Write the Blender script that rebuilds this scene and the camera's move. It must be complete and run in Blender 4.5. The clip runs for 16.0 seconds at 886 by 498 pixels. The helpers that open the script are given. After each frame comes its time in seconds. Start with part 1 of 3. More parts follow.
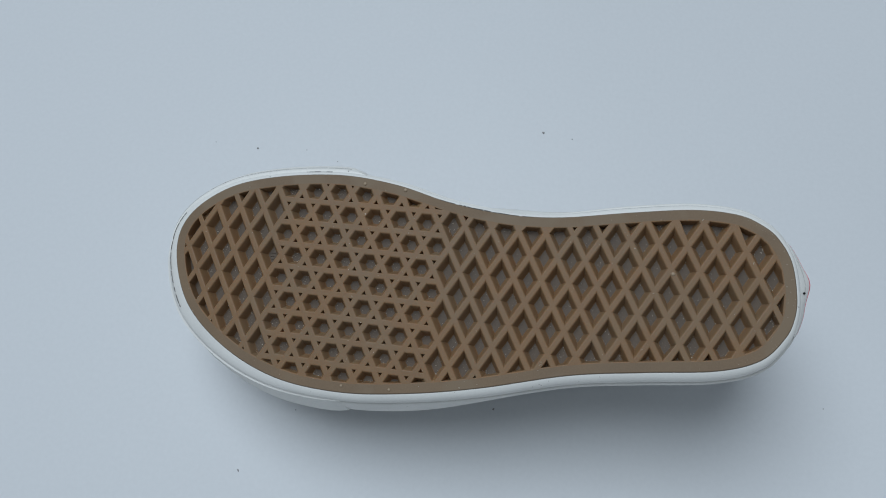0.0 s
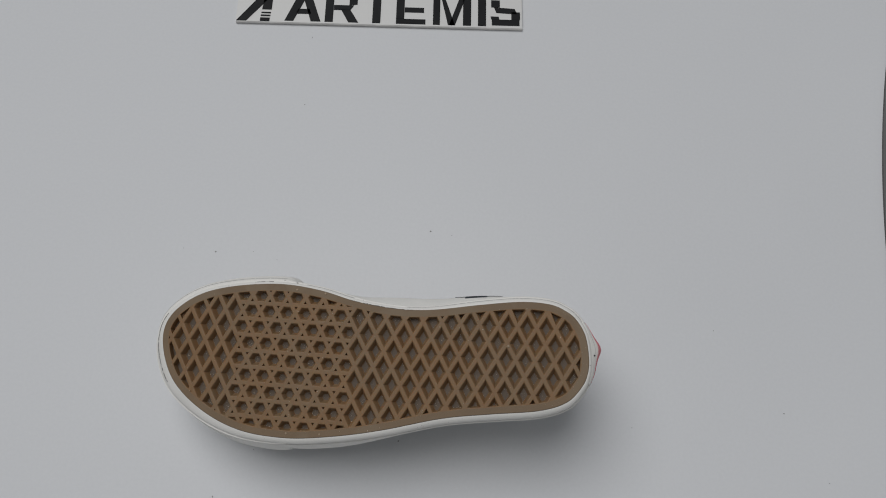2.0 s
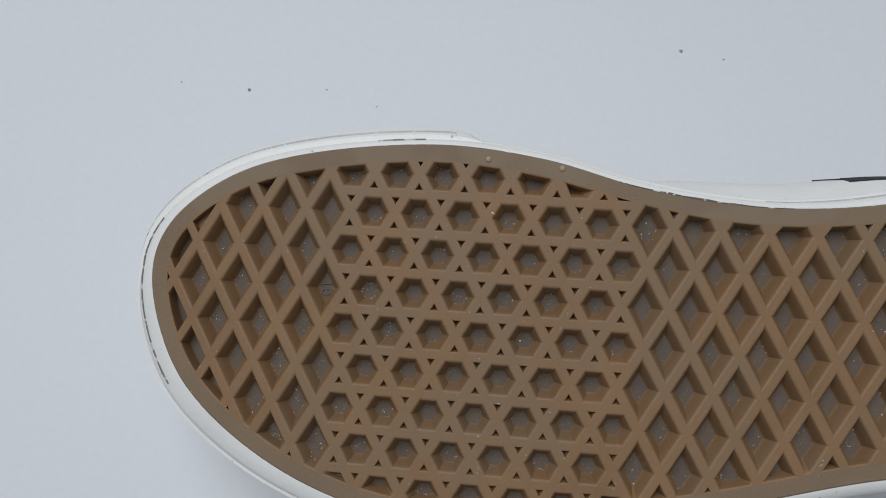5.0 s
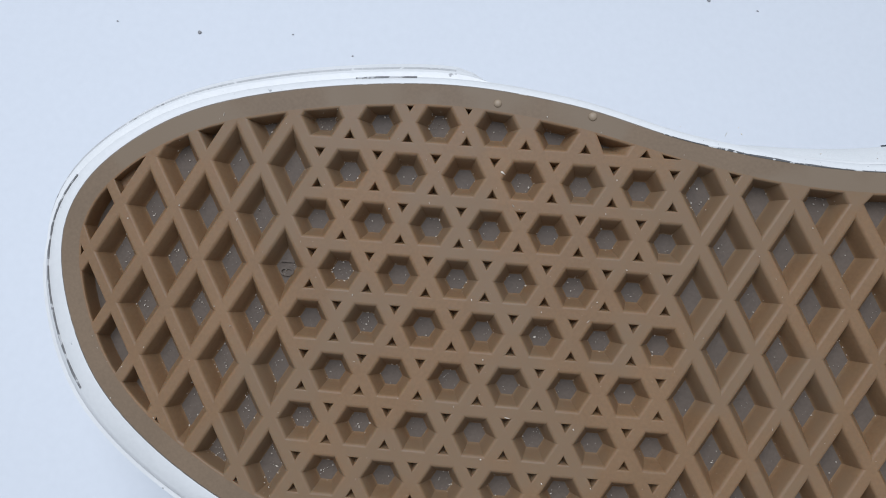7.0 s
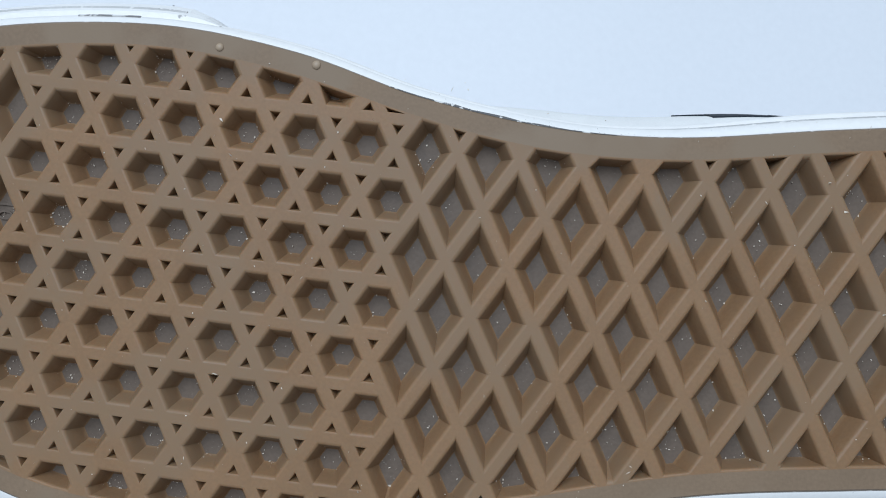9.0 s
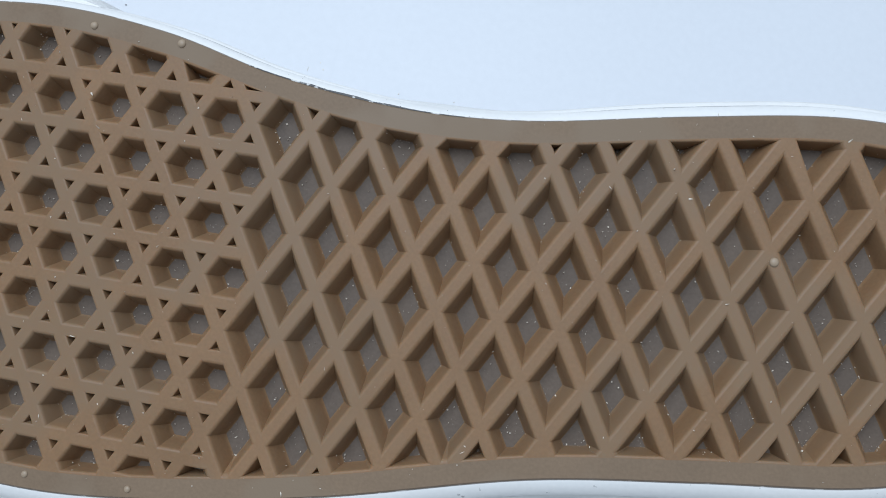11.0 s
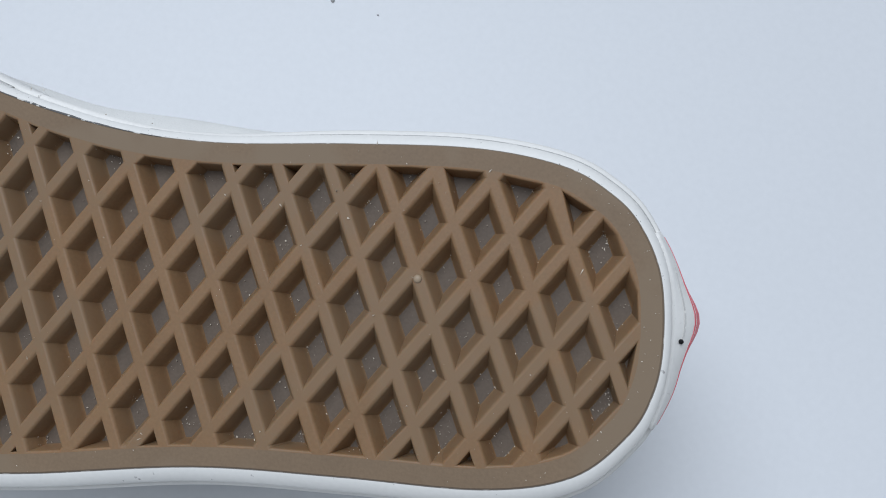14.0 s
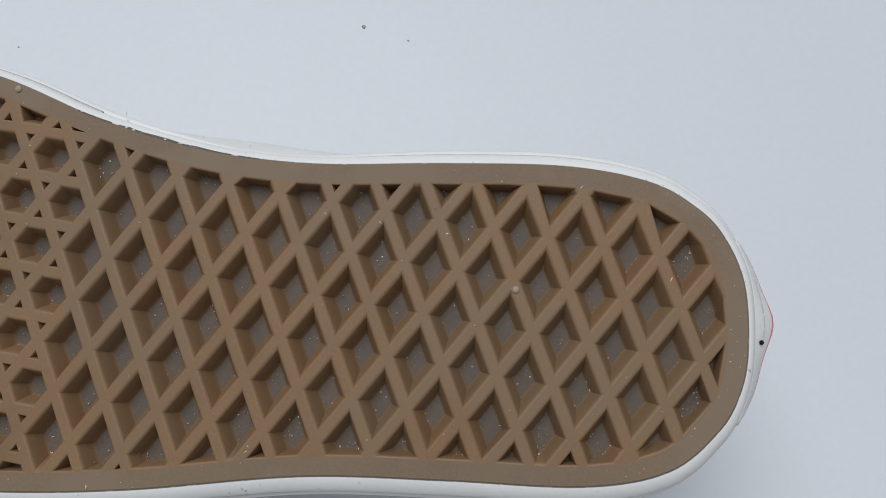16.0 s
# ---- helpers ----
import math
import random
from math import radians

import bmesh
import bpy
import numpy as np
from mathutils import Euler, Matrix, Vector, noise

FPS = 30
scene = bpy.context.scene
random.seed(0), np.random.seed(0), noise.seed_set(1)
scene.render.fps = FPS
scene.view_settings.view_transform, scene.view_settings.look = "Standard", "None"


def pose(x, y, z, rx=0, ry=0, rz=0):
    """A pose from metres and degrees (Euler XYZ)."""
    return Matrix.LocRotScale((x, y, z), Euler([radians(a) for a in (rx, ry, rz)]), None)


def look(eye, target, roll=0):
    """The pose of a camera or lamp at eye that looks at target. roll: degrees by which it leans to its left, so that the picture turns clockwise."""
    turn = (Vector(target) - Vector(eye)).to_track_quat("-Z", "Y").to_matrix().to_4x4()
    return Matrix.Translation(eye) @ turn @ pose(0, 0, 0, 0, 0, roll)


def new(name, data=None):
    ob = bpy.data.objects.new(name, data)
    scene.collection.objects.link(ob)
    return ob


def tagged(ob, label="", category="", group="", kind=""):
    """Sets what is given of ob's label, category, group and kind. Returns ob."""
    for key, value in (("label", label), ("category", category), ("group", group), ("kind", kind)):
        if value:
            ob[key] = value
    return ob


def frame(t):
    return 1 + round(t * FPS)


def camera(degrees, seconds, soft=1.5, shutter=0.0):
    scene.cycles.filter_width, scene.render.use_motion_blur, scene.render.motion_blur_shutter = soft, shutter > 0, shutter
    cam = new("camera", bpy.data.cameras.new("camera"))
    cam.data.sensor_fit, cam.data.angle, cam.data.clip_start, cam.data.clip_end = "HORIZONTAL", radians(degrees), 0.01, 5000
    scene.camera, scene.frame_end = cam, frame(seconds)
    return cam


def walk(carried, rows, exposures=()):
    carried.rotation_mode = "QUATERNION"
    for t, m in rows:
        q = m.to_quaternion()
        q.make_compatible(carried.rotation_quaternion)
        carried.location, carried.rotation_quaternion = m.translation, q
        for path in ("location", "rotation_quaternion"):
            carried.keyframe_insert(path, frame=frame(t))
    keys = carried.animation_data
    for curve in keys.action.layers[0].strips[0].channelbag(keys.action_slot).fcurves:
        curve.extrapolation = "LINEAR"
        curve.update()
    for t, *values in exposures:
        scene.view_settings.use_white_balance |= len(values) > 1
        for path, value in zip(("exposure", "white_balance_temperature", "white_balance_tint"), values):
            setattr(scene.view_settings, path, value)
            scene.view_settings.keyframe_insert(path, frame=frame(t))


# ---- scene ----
from mathutils import geometry

# ---- camera ----
PATH = [
    (0.0, pose(-0.0799, -0.1509, 0.4423, 20.29, 1.52, 8.83)),
    (0.5, pose(-0.0780, -0.1605, 0.4925, 22.01, 0.03, 7.45)),
    (1.0, pose(-0.0833, -0.1614, 0.5339, 21.43, -3.74, 5.99)),
    (1.5, pose(-0.0620, -0.1483, 0.5759, 19.67, -1.54, 5.77)),
    (2.0, pose(-0.0490, -0.1619, 0.6173, 20.99, -1.12, 5.23)),
    (2.5, pose(-0.0494, -0.1645, 0.6219, 21.13, -0.94, 4.91)),
    (3.0, pose(-0.0502, -0.1635, 0.6173, 21.30, -0.78, 4.62)),
    (3.5, pose(-0.0470, -0.1581, 0.6073, 21.10, -0.67, 4.48)),
    (4.0, pose(-0.0645, -0.1472, 0.5315, 22.36, -1.03, 4.55)),
    (4.2, pose(-0.1068, -0.1031, 0.3902, 17.85, -0.36, 4.83)),
    (4.6, pose(-0.1500, -0.0780, 0.3050, 14.50, -2.20, 4.60)),
    (6.3, pose(-0.1840, -0.0648, 0.2518, 12.89, -3.97, 4.41)),
    (6.5, pose(-0.1817, -0.0689, 0.2490, 13.97, -4.71, 4.61)),
    (7.0, pose(-0.1685, -0.0682, 0.2482, 13.63, -5.06, 4.76)),
    (7.5, pose(-0.1467, -0.0665, 0.2465, 13.30, -5.39, 5.29)),
    (8.0, pose(-0.1350, -0.0632, 0.2437, 12.82, -5.86, 5.59)),
    (8.5, pose(-0.1266, -0.0660, 0.2451, 12.68, -6.55, 5.90)),
    (9.0, pose(-0.1140, -0.0663, 0.2465, 12.08, -6.17, 6.87)),
    (9.2, pose(-0.1087, -0.0690, 0.2469, 12.43, -5.84, 6.97)),
    (11.3, pose(-0.0664, -0.0714, 0.2504, 14.11, -2.42, 10.17)),
    (11.5, pose(-0.0629, -0.0667, 0.2509, 12.24, -2.89, 10.19)),
    (12.0, pose(-0.0452, -0.0619, 0.2535, 12.22, -1.64, 10.71)),
    (12.5, pose(-0.0312, -0.0592, 0.2530, 11.73, -1.01, 10.87)),
    (13.0, pose(-0.0178, -0.0590, 0.2600, 13.59, -0.03, 11.51)),
    (13.5, pose(-0.0043, -0.0591, 0.2670, 14.40, 0.04, 12.57)),
    (14.0, pose(0.0016, -0.0610, 0.2679, 14.88, -0.61, 12.81)),
    (14.5, pose(0.0051, -0.0628, 0.2711, 15.82, -3.03, 12.23)),
    (15.0, pose(0.0115, -0.0642, 0.2734, 16.45, -6.68, 11.05)),
    (15.5, pose(0.0086, -0.0641, 0.2739, 16.71, -6.78, 10.72)),
    (16.0, pose(-0.0304, -0.0720, 0.2757, 16.40, -4.22, 10.68)),
]
EXPOSURES = [
    (0.0, -0.05, 5500, 4), (0.5, -0.05, 5800, 7), (1.0, -0.15, 6120, 9), (1.5, 0.0, 6220, 12), (2.0, -0.28, 6220, 10), (2.5, -0.22, 6220, 10), (3.0, -0.12, 6220, 12),
    (3.5, 0.0, 6220, 13), (4.2, 0.02, 6120, 11), (6.3, 0.27, 5560, 7), (6.5, 0.3, 5540, 7), (7.0, 0.44, 5450, 10), (7.5, 0.56, 5430, 10), (8.0, 0.56, 5380, 8), (9.0, 0.55, 5240, 6), (11.5, 0.55, 5280, 7), (12.5, 0.5, 5350, 9), (13.0, 0.5, 5440, 9),
    (13.5, 0.37, 5550, 9), (14.5, 0.32, 5600, 8), (15.0, 0.19, 5600, 8), (15.5, 0.13, 5680, 7), (16.0, 0.23, 5830, 9),
]
cam = camera(55.2, 16.0, soft=1.0)
walk(cam, PATH, EXPOSURES)

# ---- light ----
# soft even light of a bright white room, a little stronger from behind the sign
world = bpy.data.worlds.new("world")
scene.world = world
world.use_nodes = True
backdrop = world.node_tree.nodes["Background"]
backdrop.inputs[0].default_value = (0.97, 0.99, 1.0, 1)
backdrop.inputs[1].default_value = 0.2

sun = new("sun", bpy.data.lights.new("sun", "SUN"))
sun.data.energy, sun.data.angle, sun.data.color = 1.92, radians(43), (1.0, 0.985, 0.96)
sun.matrix_world = look((-0.27, 0.26, 1.0), (0, 0, 0))


# ---- materials ----
def material(name, colour, rough=0.6, spots=(), grain=0.06, scale=60.0, bump=0.1, fine=900.0, random_shift=0.0, spec=0.5):
    """Principled surface: broad tone variation, fine grain, optional patches (colour, scale, threshold)."""
    m = bpy.data.materials.new(name)
    m.use_nodes = True
    nt = m.node_tree
    b = nt.nodes["Principled BSDF"]
    b.inputs["Roughness"].default_value = rough
    b.inputs["Specular IOR Level"].default_value = spec
    co = nt.nodes.new("ShaderNodeTexCoord")

    def noise_tex(s, detail=4.0):
        n = nt.nodes.new("ShaderNodeTexNoise")
        n.inputs["Scale"].default_value = s
        n.inputs["Detail"].default_value = detail
        nt.links.new(co.outputs["Object"], n.inputs["Vector"])
        return n

    def ramp(src, lo, hi, a, c):
        r = nt.nodes.new("ShaderNodeValToRGB")
        r.color_ramp.elements[0].position, r.color_ramp.elements[1].position = lo, hi
        r.color_ramp.elements[0].color, r.color_ramp.elements[1].color = (a, a, a, 1), (c, c, c, 1)
        nt.links.new(src, r.inputs[0])
        return r

    def mix(kind, fac, a, c):
        x = nt.nodes.new("ShaderNodeMix")
        x.data_type, x.blend_type = "RGBA", kind
        for s, v in ((x.inputs[0], fac), (x.inputs[6], a), (x.inputs[7], c)):
            if isinstance(v, bpy.types.NodeSocket):
                nt.links.new(v, s)
            elif s.type == "VALUE":
                s.default_value = v
            else:
                s.default_value = (*v, 1)
        return x.outputs[2]

    big, small = noise_tex(scale), noise_tex(fine, 2.0)
    c = mix("MULTIPLY", 1.0, colour, ramp(big.outputs[0], 0.3, 0.7, 1 - grain, 1 + grain).outputs[0])
    c = mix("MULTIPLY", 1.0, c, ramp(small.outputs[0], 0.25, 0.75, 1 - grain, 1 + grain * 0.6).outputs[0])
    for tone, s, th in spots:
        n = noise_tex(s, 3.0)
        c = mix("MIX", ramp(n.outputs[0], th, th + 0.06, 0, 1).outputs[0], c, tone)
    nt.links.new(c, b.inputs["Base Color"])
    nt.links.new(ramp(big.outputs[0], 0.3, 0.7, rough - 0.07, min(1, rough + 0.07)).outputs[0], b.inputs["Roughness"])
    if bump:
        h = nt.nodes.new("ShaderNodeBump")
        h.inputs["Strength"].default_value, h.inputs["Distance"].default_value = bump, 0.0004
        nt.links.new(small.outputs[0], h.inputs["Height"])
        nt.links.new(h.outputs[0], b.inputs["Normal"])
    return m


TABLE = material("white_laminate", (0.645, 0.645, 0.65), 0.5, spec=0.35, grain=0.02, scale=3.0, bump=0.02, fine=400)
GUM = material("gum_rubber", (0.236, 0.14, 0.069), 0.5, spots=(((0.222, 0.141, 0.076), 26, 0.48),), grain=0.08, scale=45, bump=0.05, fine=1400, spec=0.28)
gum = GUM.node_tree.nodes["Principled BSDF"]
gum.inputs["Subsurface Weight"].default_value = 0.16
gum.inputs["Subsurface Radius"].default_value = (1.0, 0.45, 0.2)
gum.inputs["Subsurface Scale"].default_value = 0.002
# plain rim: greyer and rougher than the gum of the bars
RIM = material("greyer_gum_rim", (0.203, 0.140, 0.085), 0.62, spots=(((0.215, 0.155, 0.098), 30, 0.52),), grain=0.09, scale=38, bump=0.07, fine=1500, spec=0.3)
# greyer rubber, with the shade inside the openings put into its colour
FLOOR = material("shaded_recess_rubber", (0.122, 0.093, 0.069), 0.6, grain=0.12, scale=70, bump=0.15, fine=1600, spec=0.25)
WHITE = material("white_foxing_rubber", (0.77, 0.745, 0.70), 0.5, spots=(((0.34, 0.32, 0.3), 520, 0.715),), grain=0.03, scale=40, bump=0.08, fine=900)
CANVAS = material("cream_canvas", (0.79, 0.77, 0.725), 0.85, grain=0.04, scale=50, bump=0.35, fine=2200)
BLACK = material("black_print", (0.010, 0.010, 0.011), 0.55, grain=0.05, bump=0.0, spec=0.15)
NAVY = material("dark_stripe", (0.010, 0.014, 0.02), 0.8, grain=0.05, bump=0.2, fine=2000)
RED = material("red_print", (0.6, 0.1, 0.12), 0.5, grain=0.05, bump=0.05)
GREY = material("grey_mat", (0.12, 0.115, 0.11), 0.7, grain=0.08, scale=20, bump=0.1)
PLATE = material("cream_sign_board", (0.66, 0.645, 0.62), 0.4, grain=0.02, scale=12, bump=0.02)
NUB = material("pale_gum_nub", (0.33, 0.245, 0.16), 0.5, grain=0.05, bump=0.0)
# dirt of the seams; also the painted shade of bumper edge and label fold
SEAM = material("seam_dirt_and_edge_shade", (0.48, 0.465, 0.44), 0.8, spots=(((0.66, 0.64, 0.6), 700, 0.58), ((0.16, 0.15, 0.14), 520, 0.66)), grain=0.1, bump=0.0)
# dark colour for the shade inside the bumper's slits
CRACK = material("slit_shade", (0.2, 0.19, 0.18), 0.8, spots=(((0.58, 0.56, 0.53), 480, 0.57),), grain=0.1, bump=0.0)
JOINT = material("sole_joint_dirt", (0.2, 0.175, 0.15), 0.8, spots=(((0.45, 0.42, 0.38), 420, 0.6),), grain=0.1, bump=0.0)
GLUE = material("dark_glue", (0.10, 0.095, 0.09), 0.7, spots=(((0.62, 0.6, 0.56), 620, 0.54),), grain=0.1, bump=0.1)
DUST = material("pale_dust", (0.72, 0.64, 0.52), 0.9, grain=0.1, bump=0.0)
GRIT = material("dark_grit", (0.13, 0.12, 0.11), 0.9, grain=0.15, bump=0.0)
SOOT = material("dark_crumb", (0.3, 0.29, 0.28), 0.9, grain=0.1, bump=0.0)


# ---- builders ----
def link_mesh(name, bm, mat, smooth=False):
    me = bpy.data.meshes.new(name)
    bmesh.ops.recalc_face_normals(bm, faces=bm.faces)
    bm.to_mesh(me)
    bm.free()
    me.materials.append(mat)
    if smooth:
        for p in me.polygons:
            p.use_smooth = True
    return me


def part(name, bm, mat, parent, label="", smooth=False):
    ob = new(name, link_mesh(name, bm, mat, smooth))
    ob.parent = parent
    return tagged(ob, label)


def box(bm, x0, x1, y0, y1, z0, z1, bevel=0.0):
    made = bmesh.ops.create_cube(bm, size=1.0)["verts"]
    for v in made:
        v.co = Vector(((x0 + x1) / 2 + v.co.x * (x1 - x0), (y0 + y1) / 2 + v.co.y * (y1 - y0), (z0 + z1) / 2 + v.co.z * (z1 - z0)))
    if bevel:
        edges = list({e for v in made for e in v.link_edges})
        bmesh.ops.bevel(bm, geom=edges, offset=bevel, segments=2, affect="EDGES")


def loft(bm, rings, closed=True, cap_first=False, cap_last=False, creased=False):
    """Quads between rings of equal length; creased: smooth from ring to ring, sharp along the corners."""
    vs = [[bm.verts.new(p) for p in r] for r in rings]
    n = len(vs[0])
    for a, b in zip(vs, vs[1:]):
        for i in range(n if closed else n - 1):
            j = (i + 1) % n
            f = bm.faces.new((a[i], a[j], b[j], b[i]))
            if creased:
                f.smooth = True
                bm.edges.get((a[i], b[i])).smooth = False
    if creased:
        for i in range(n):
            bm.edges.get((vs[0][i], vs[1][i])).smooth = False
            bm.edges.get((vs[-2][i], vs[-1][i])).smooth = False
    if cap_first:
        bm.faces.new(vs[0][::-1])
    if cap_last:
        bm.faces.new(vs[-1])


# ---- table ----
bm = bmesh.new()
box(bm, -3, 3, -3, 3, -0.04, 0.0, 0.004)
table = new("table", link_mesh("table", bm, TABLE))
tagged(table, "plain white laminate tabletop with a few crumbs", "table", kind="structure")

# ---- shoe ----
P = 0.012  # pitch of the tread lattice
S3 = math.sqrt(3) / 2
SOLE = [(-18.99, -1.1), (-18.68, 0.33), (-17.26, 1.49), (-15.3, 2.1), (-12.6, 2.38), (-10.3, 2.17), (-8.2, 1.67), (-6.0, 1.41),
        (-4.0, 1.48), (-1.6, 1.87), (0.6, 2.17), (2.1, 2.13), (2.95, 1.83), (3.52, 1.4), (4.0, 0.62), (4.23, -0.5), (4.2, -1.3), (3.93, -2.0),
        (3.2, -2.82), (1.8, -3.34), (-0.6, -3.68), (-3.2, -4.1), (-6.3, -4.93), (-8.9, -5.45), (-11.5, -5.72),
        (-14.1, -5.48), (-16.4, -4.54), (-18.18, -3.06)]


def closed_spline(pts, steps):
    """Closed Catmull-Rom curve."""
    out, n = [], len(pts)
    for i in range(n):
        a, b, c, d = (Vector(pts[(i + k) % n]) for k in (-1, 0, 1, 2))
        for s in range(steps):
            t = s / steps
            out.append(0.5 * (2 * b + (c - a) * t + (2 * a - 5 * b + 4 * c - d) * t * t + (3 * b - a - 3 * c + d) * t ** 3))
    return out


def normals(pts):
    """Outward normals of a clockwise closed curve."""
    n = len(pts)
    out = []
    for i in range(n):
        t = (pts[(i + 1) % n] - pts[i - 1]).normalized()
        out.append(Vector((-t.y, t.x)))
    return out


OUT = closed_spline(SOLE, 8)
NRM = normals(OUT)
N = len(OUT)


def rise(u):
    """Toe spring of the sole, in pitches."""
    return -0.0052 * max(0, -9 - u) ** 2 - 0.0015 * max(0, u) ** 2


def at(u, v, w):
    return Vector((u * P, v * P, (w + rise(u)) * P))


def ring(offset, w):
    """The sole's outline pushed outwards by offset(i) at depth w(i)."""
    return [at(*(OUT[i] + NRM[i] * offset(i)), w(i)) for i in range(N)]


def clip_to_cell(poly, cell):
    """poly (any shape) cut to the convex counter-clockwise cell."""
    for i in range(len(cell)):
        a, b = cell[i], cell[(i + 1) % len(cell)]
        e = b - a
        side = [e.x * (p.y - a.y) - e.y * (p.x - a.x) for p in poly]
        res = []
        for k in range(len(poly)):
            p, q, sp, sq = poly[k], poly[(k + 1) % len(poly)], side[k], side[(k + 1) % len(poly)]
            if sp >= 0:
                res.append(p)
            if sp * sq < 0:
                res.append(p.lerp(q, sp / (sp - sq)))
        poly = res
        if len(poly) < 3:
            return []
    return poly


def area(poly):
    return 0.5 * sum(p.x * q.y - q.x * p.y for p, q in zip(poly, poly[1:] + poly[:1]))


def thin_out(poly, tol=0.03):
    """Drops points that lie almost on one line or on each other."""
    poly = [p for i, p in enumerate(poly) if (p - poly[i - 1]).length > 0.05]
    res = []
    for i, p in enumerate(poly):
        a, b = poly[i - 1], poly[(i + 1) % len(poly)]
        d = b - a
        if d.length < 1e-6 or abs(d.x * (p.y - a.y) - d.y * (p.x - a.x)) / d.length > tol * 0.15:
            res.append(p)
    return res


def inset(poly, d):
    """Convex counter-clockwise polygon moved inwards by d."""
    n, res = len(poly), []
    for i in range(n):
        a, p, b = poly[i - 1], poly[i], poly[(i + 1) % n]
        e, f = (p - a).normalized(), (b - p).normalized()
        m, k = Vector((-e.y, e.x)), Vector((-f.y, f.x))
        s = m + k
        res.append(p + s * (d / max(0.35, 1 + m.dot(k))))
    return res


def inradius(poly):
    c = sum(poly, Vector((0, 0))) / len(poly)
    r = 9
    for p, q in zip(poly, poly[1:] + poly[:1]):
        e = q - p
        r = min(r, abs(e.x * (c.y - p.y) - e.y * (c.x - p.x)) / max(1e-6, e.length))
    return r


def rim(i):
    """Width of the plain rim, a little broader round the heel."""
    waist = math.exp(-((OUT[i].x + 8.4) / 1.1) ** 2) if OUT[i].y > 0 else 0.0
    return 0.35 + 0.02 * max(0, min(1, (OUT[i].x - 2.2) / 1.6)) - 0.045 * waist


INNER = [OUT[i] - NRM[i] * rim(i) for i in range(N)][::-1]
BAR = 0.20


def cells():
    """The lattice openings: hexagons and triangles under the ball of the foot, rhombs towards toe and heel."""
    for n in range(-9, 6):
        for m in range(-42, 12):
            if (m + n) % 2 == 0:
                continue
            c = Vector((m / 2, n * S3))
            left, right = -29.5, -16.5
            h = BAR / 2 if left < m < right else 0.086
            if left < m < right:
                r = 0.5 - h / S3
                yield [c + Vector((r * math.cos(k * math.pi / 3), r * math.sin(k * math.pi / 3))) for k in range(6)]
                for s in (1, -1):
                    t = c + Vector((0, s * S3 * 2 / 3))
                    r = S3 / 6 - h + 0.012
                    yield [t + Vector((2 * r * math.cos(a), 2 * r * math.sin(a))) for a in (s * math.pi / 2 + k * 2 * math.pi / 3 for k in range(3))]
            else:
                a, b = 0.5 - h / S3, S3 - h * 2
                yield [c + Vector(q) for q in ((a, 0), (0, b), (-a, 0), (0, -b))]


def sole_cells():
    """The openings, each with a mark for every edge that runs along the rim."""
    res = []
    for cell in cells():
        poly = clip_to_cell(INNER, cell)
        if len(poly) < 3:
            continue
        poly = thin_out(poly)
        if len(poly) < 3 or area(poly) < 0.0035:
            continue
        marks = []
        for p, q in zip(poly, poly[1:] + poly[:1]):
            m = (p + q) / 2
            marks.append(min(abs((b - a).x * (m.y - a.y) - (b - a).y * (m.x - a.x)) / (b - a).length for a, b in zip(cell, cell[1:] + cell[:1])) > 0.006)
        res.append((poly, marks))
    return res


def slope_in(poly, dist):
    """Counter-clockwise polygon whose edges move inwards, each by its own distance."""
    n, res = len(poly), []
    for i in range(n):
        a, p, b = poly[i - 1], poly[i], poly[(i + 1) % n]
        e, f = (p - a).normalized(), (b - p).normalized()
        m, k = Vector((-e.y, e.x)), Vector((-f.y, f.x))
        c = m.x * k.y - m.y * k.x
        if abs(c) < 0.25:
            res.append(p + (m + k).normalized() * (dist[i - 1] + dist[i]) / 2)
        else:
            res.append(p + Vector((dist[i - 1] * k.y - dist[i] * m.y, dist[i] * m.x - dist[i - 1] * k.x)) / c)
    return res


def wall_run(poly, marks):
    """How far each wall of an opening runs in on its way down: rim walls steep, bar walls sloping."""
    run, n = (0.172 if len(poly) == 4 else 0.155), len(poly)
    for k in (1.0, 0.9, 0.8, 0.7, 0.6, 0.5, 0.4, 0.3, 0.2, 0.1):
        dist = [(0.075 if mark else run) * k for mark in marks]
        for _ in range(26):
            low = slope_in(poly, [d * 1.2 for d in dist])
            flipped = [i for i in range(n) if (low[(i + 1) % n] - low[i]).dot(poly[(i + 1) % n] - poly[i]) <= 0]
            if not flipped:
                return dist, k
            for i in flipped:
                dist[i] += 0.016 * k
    return [0.01] * n, 0.05


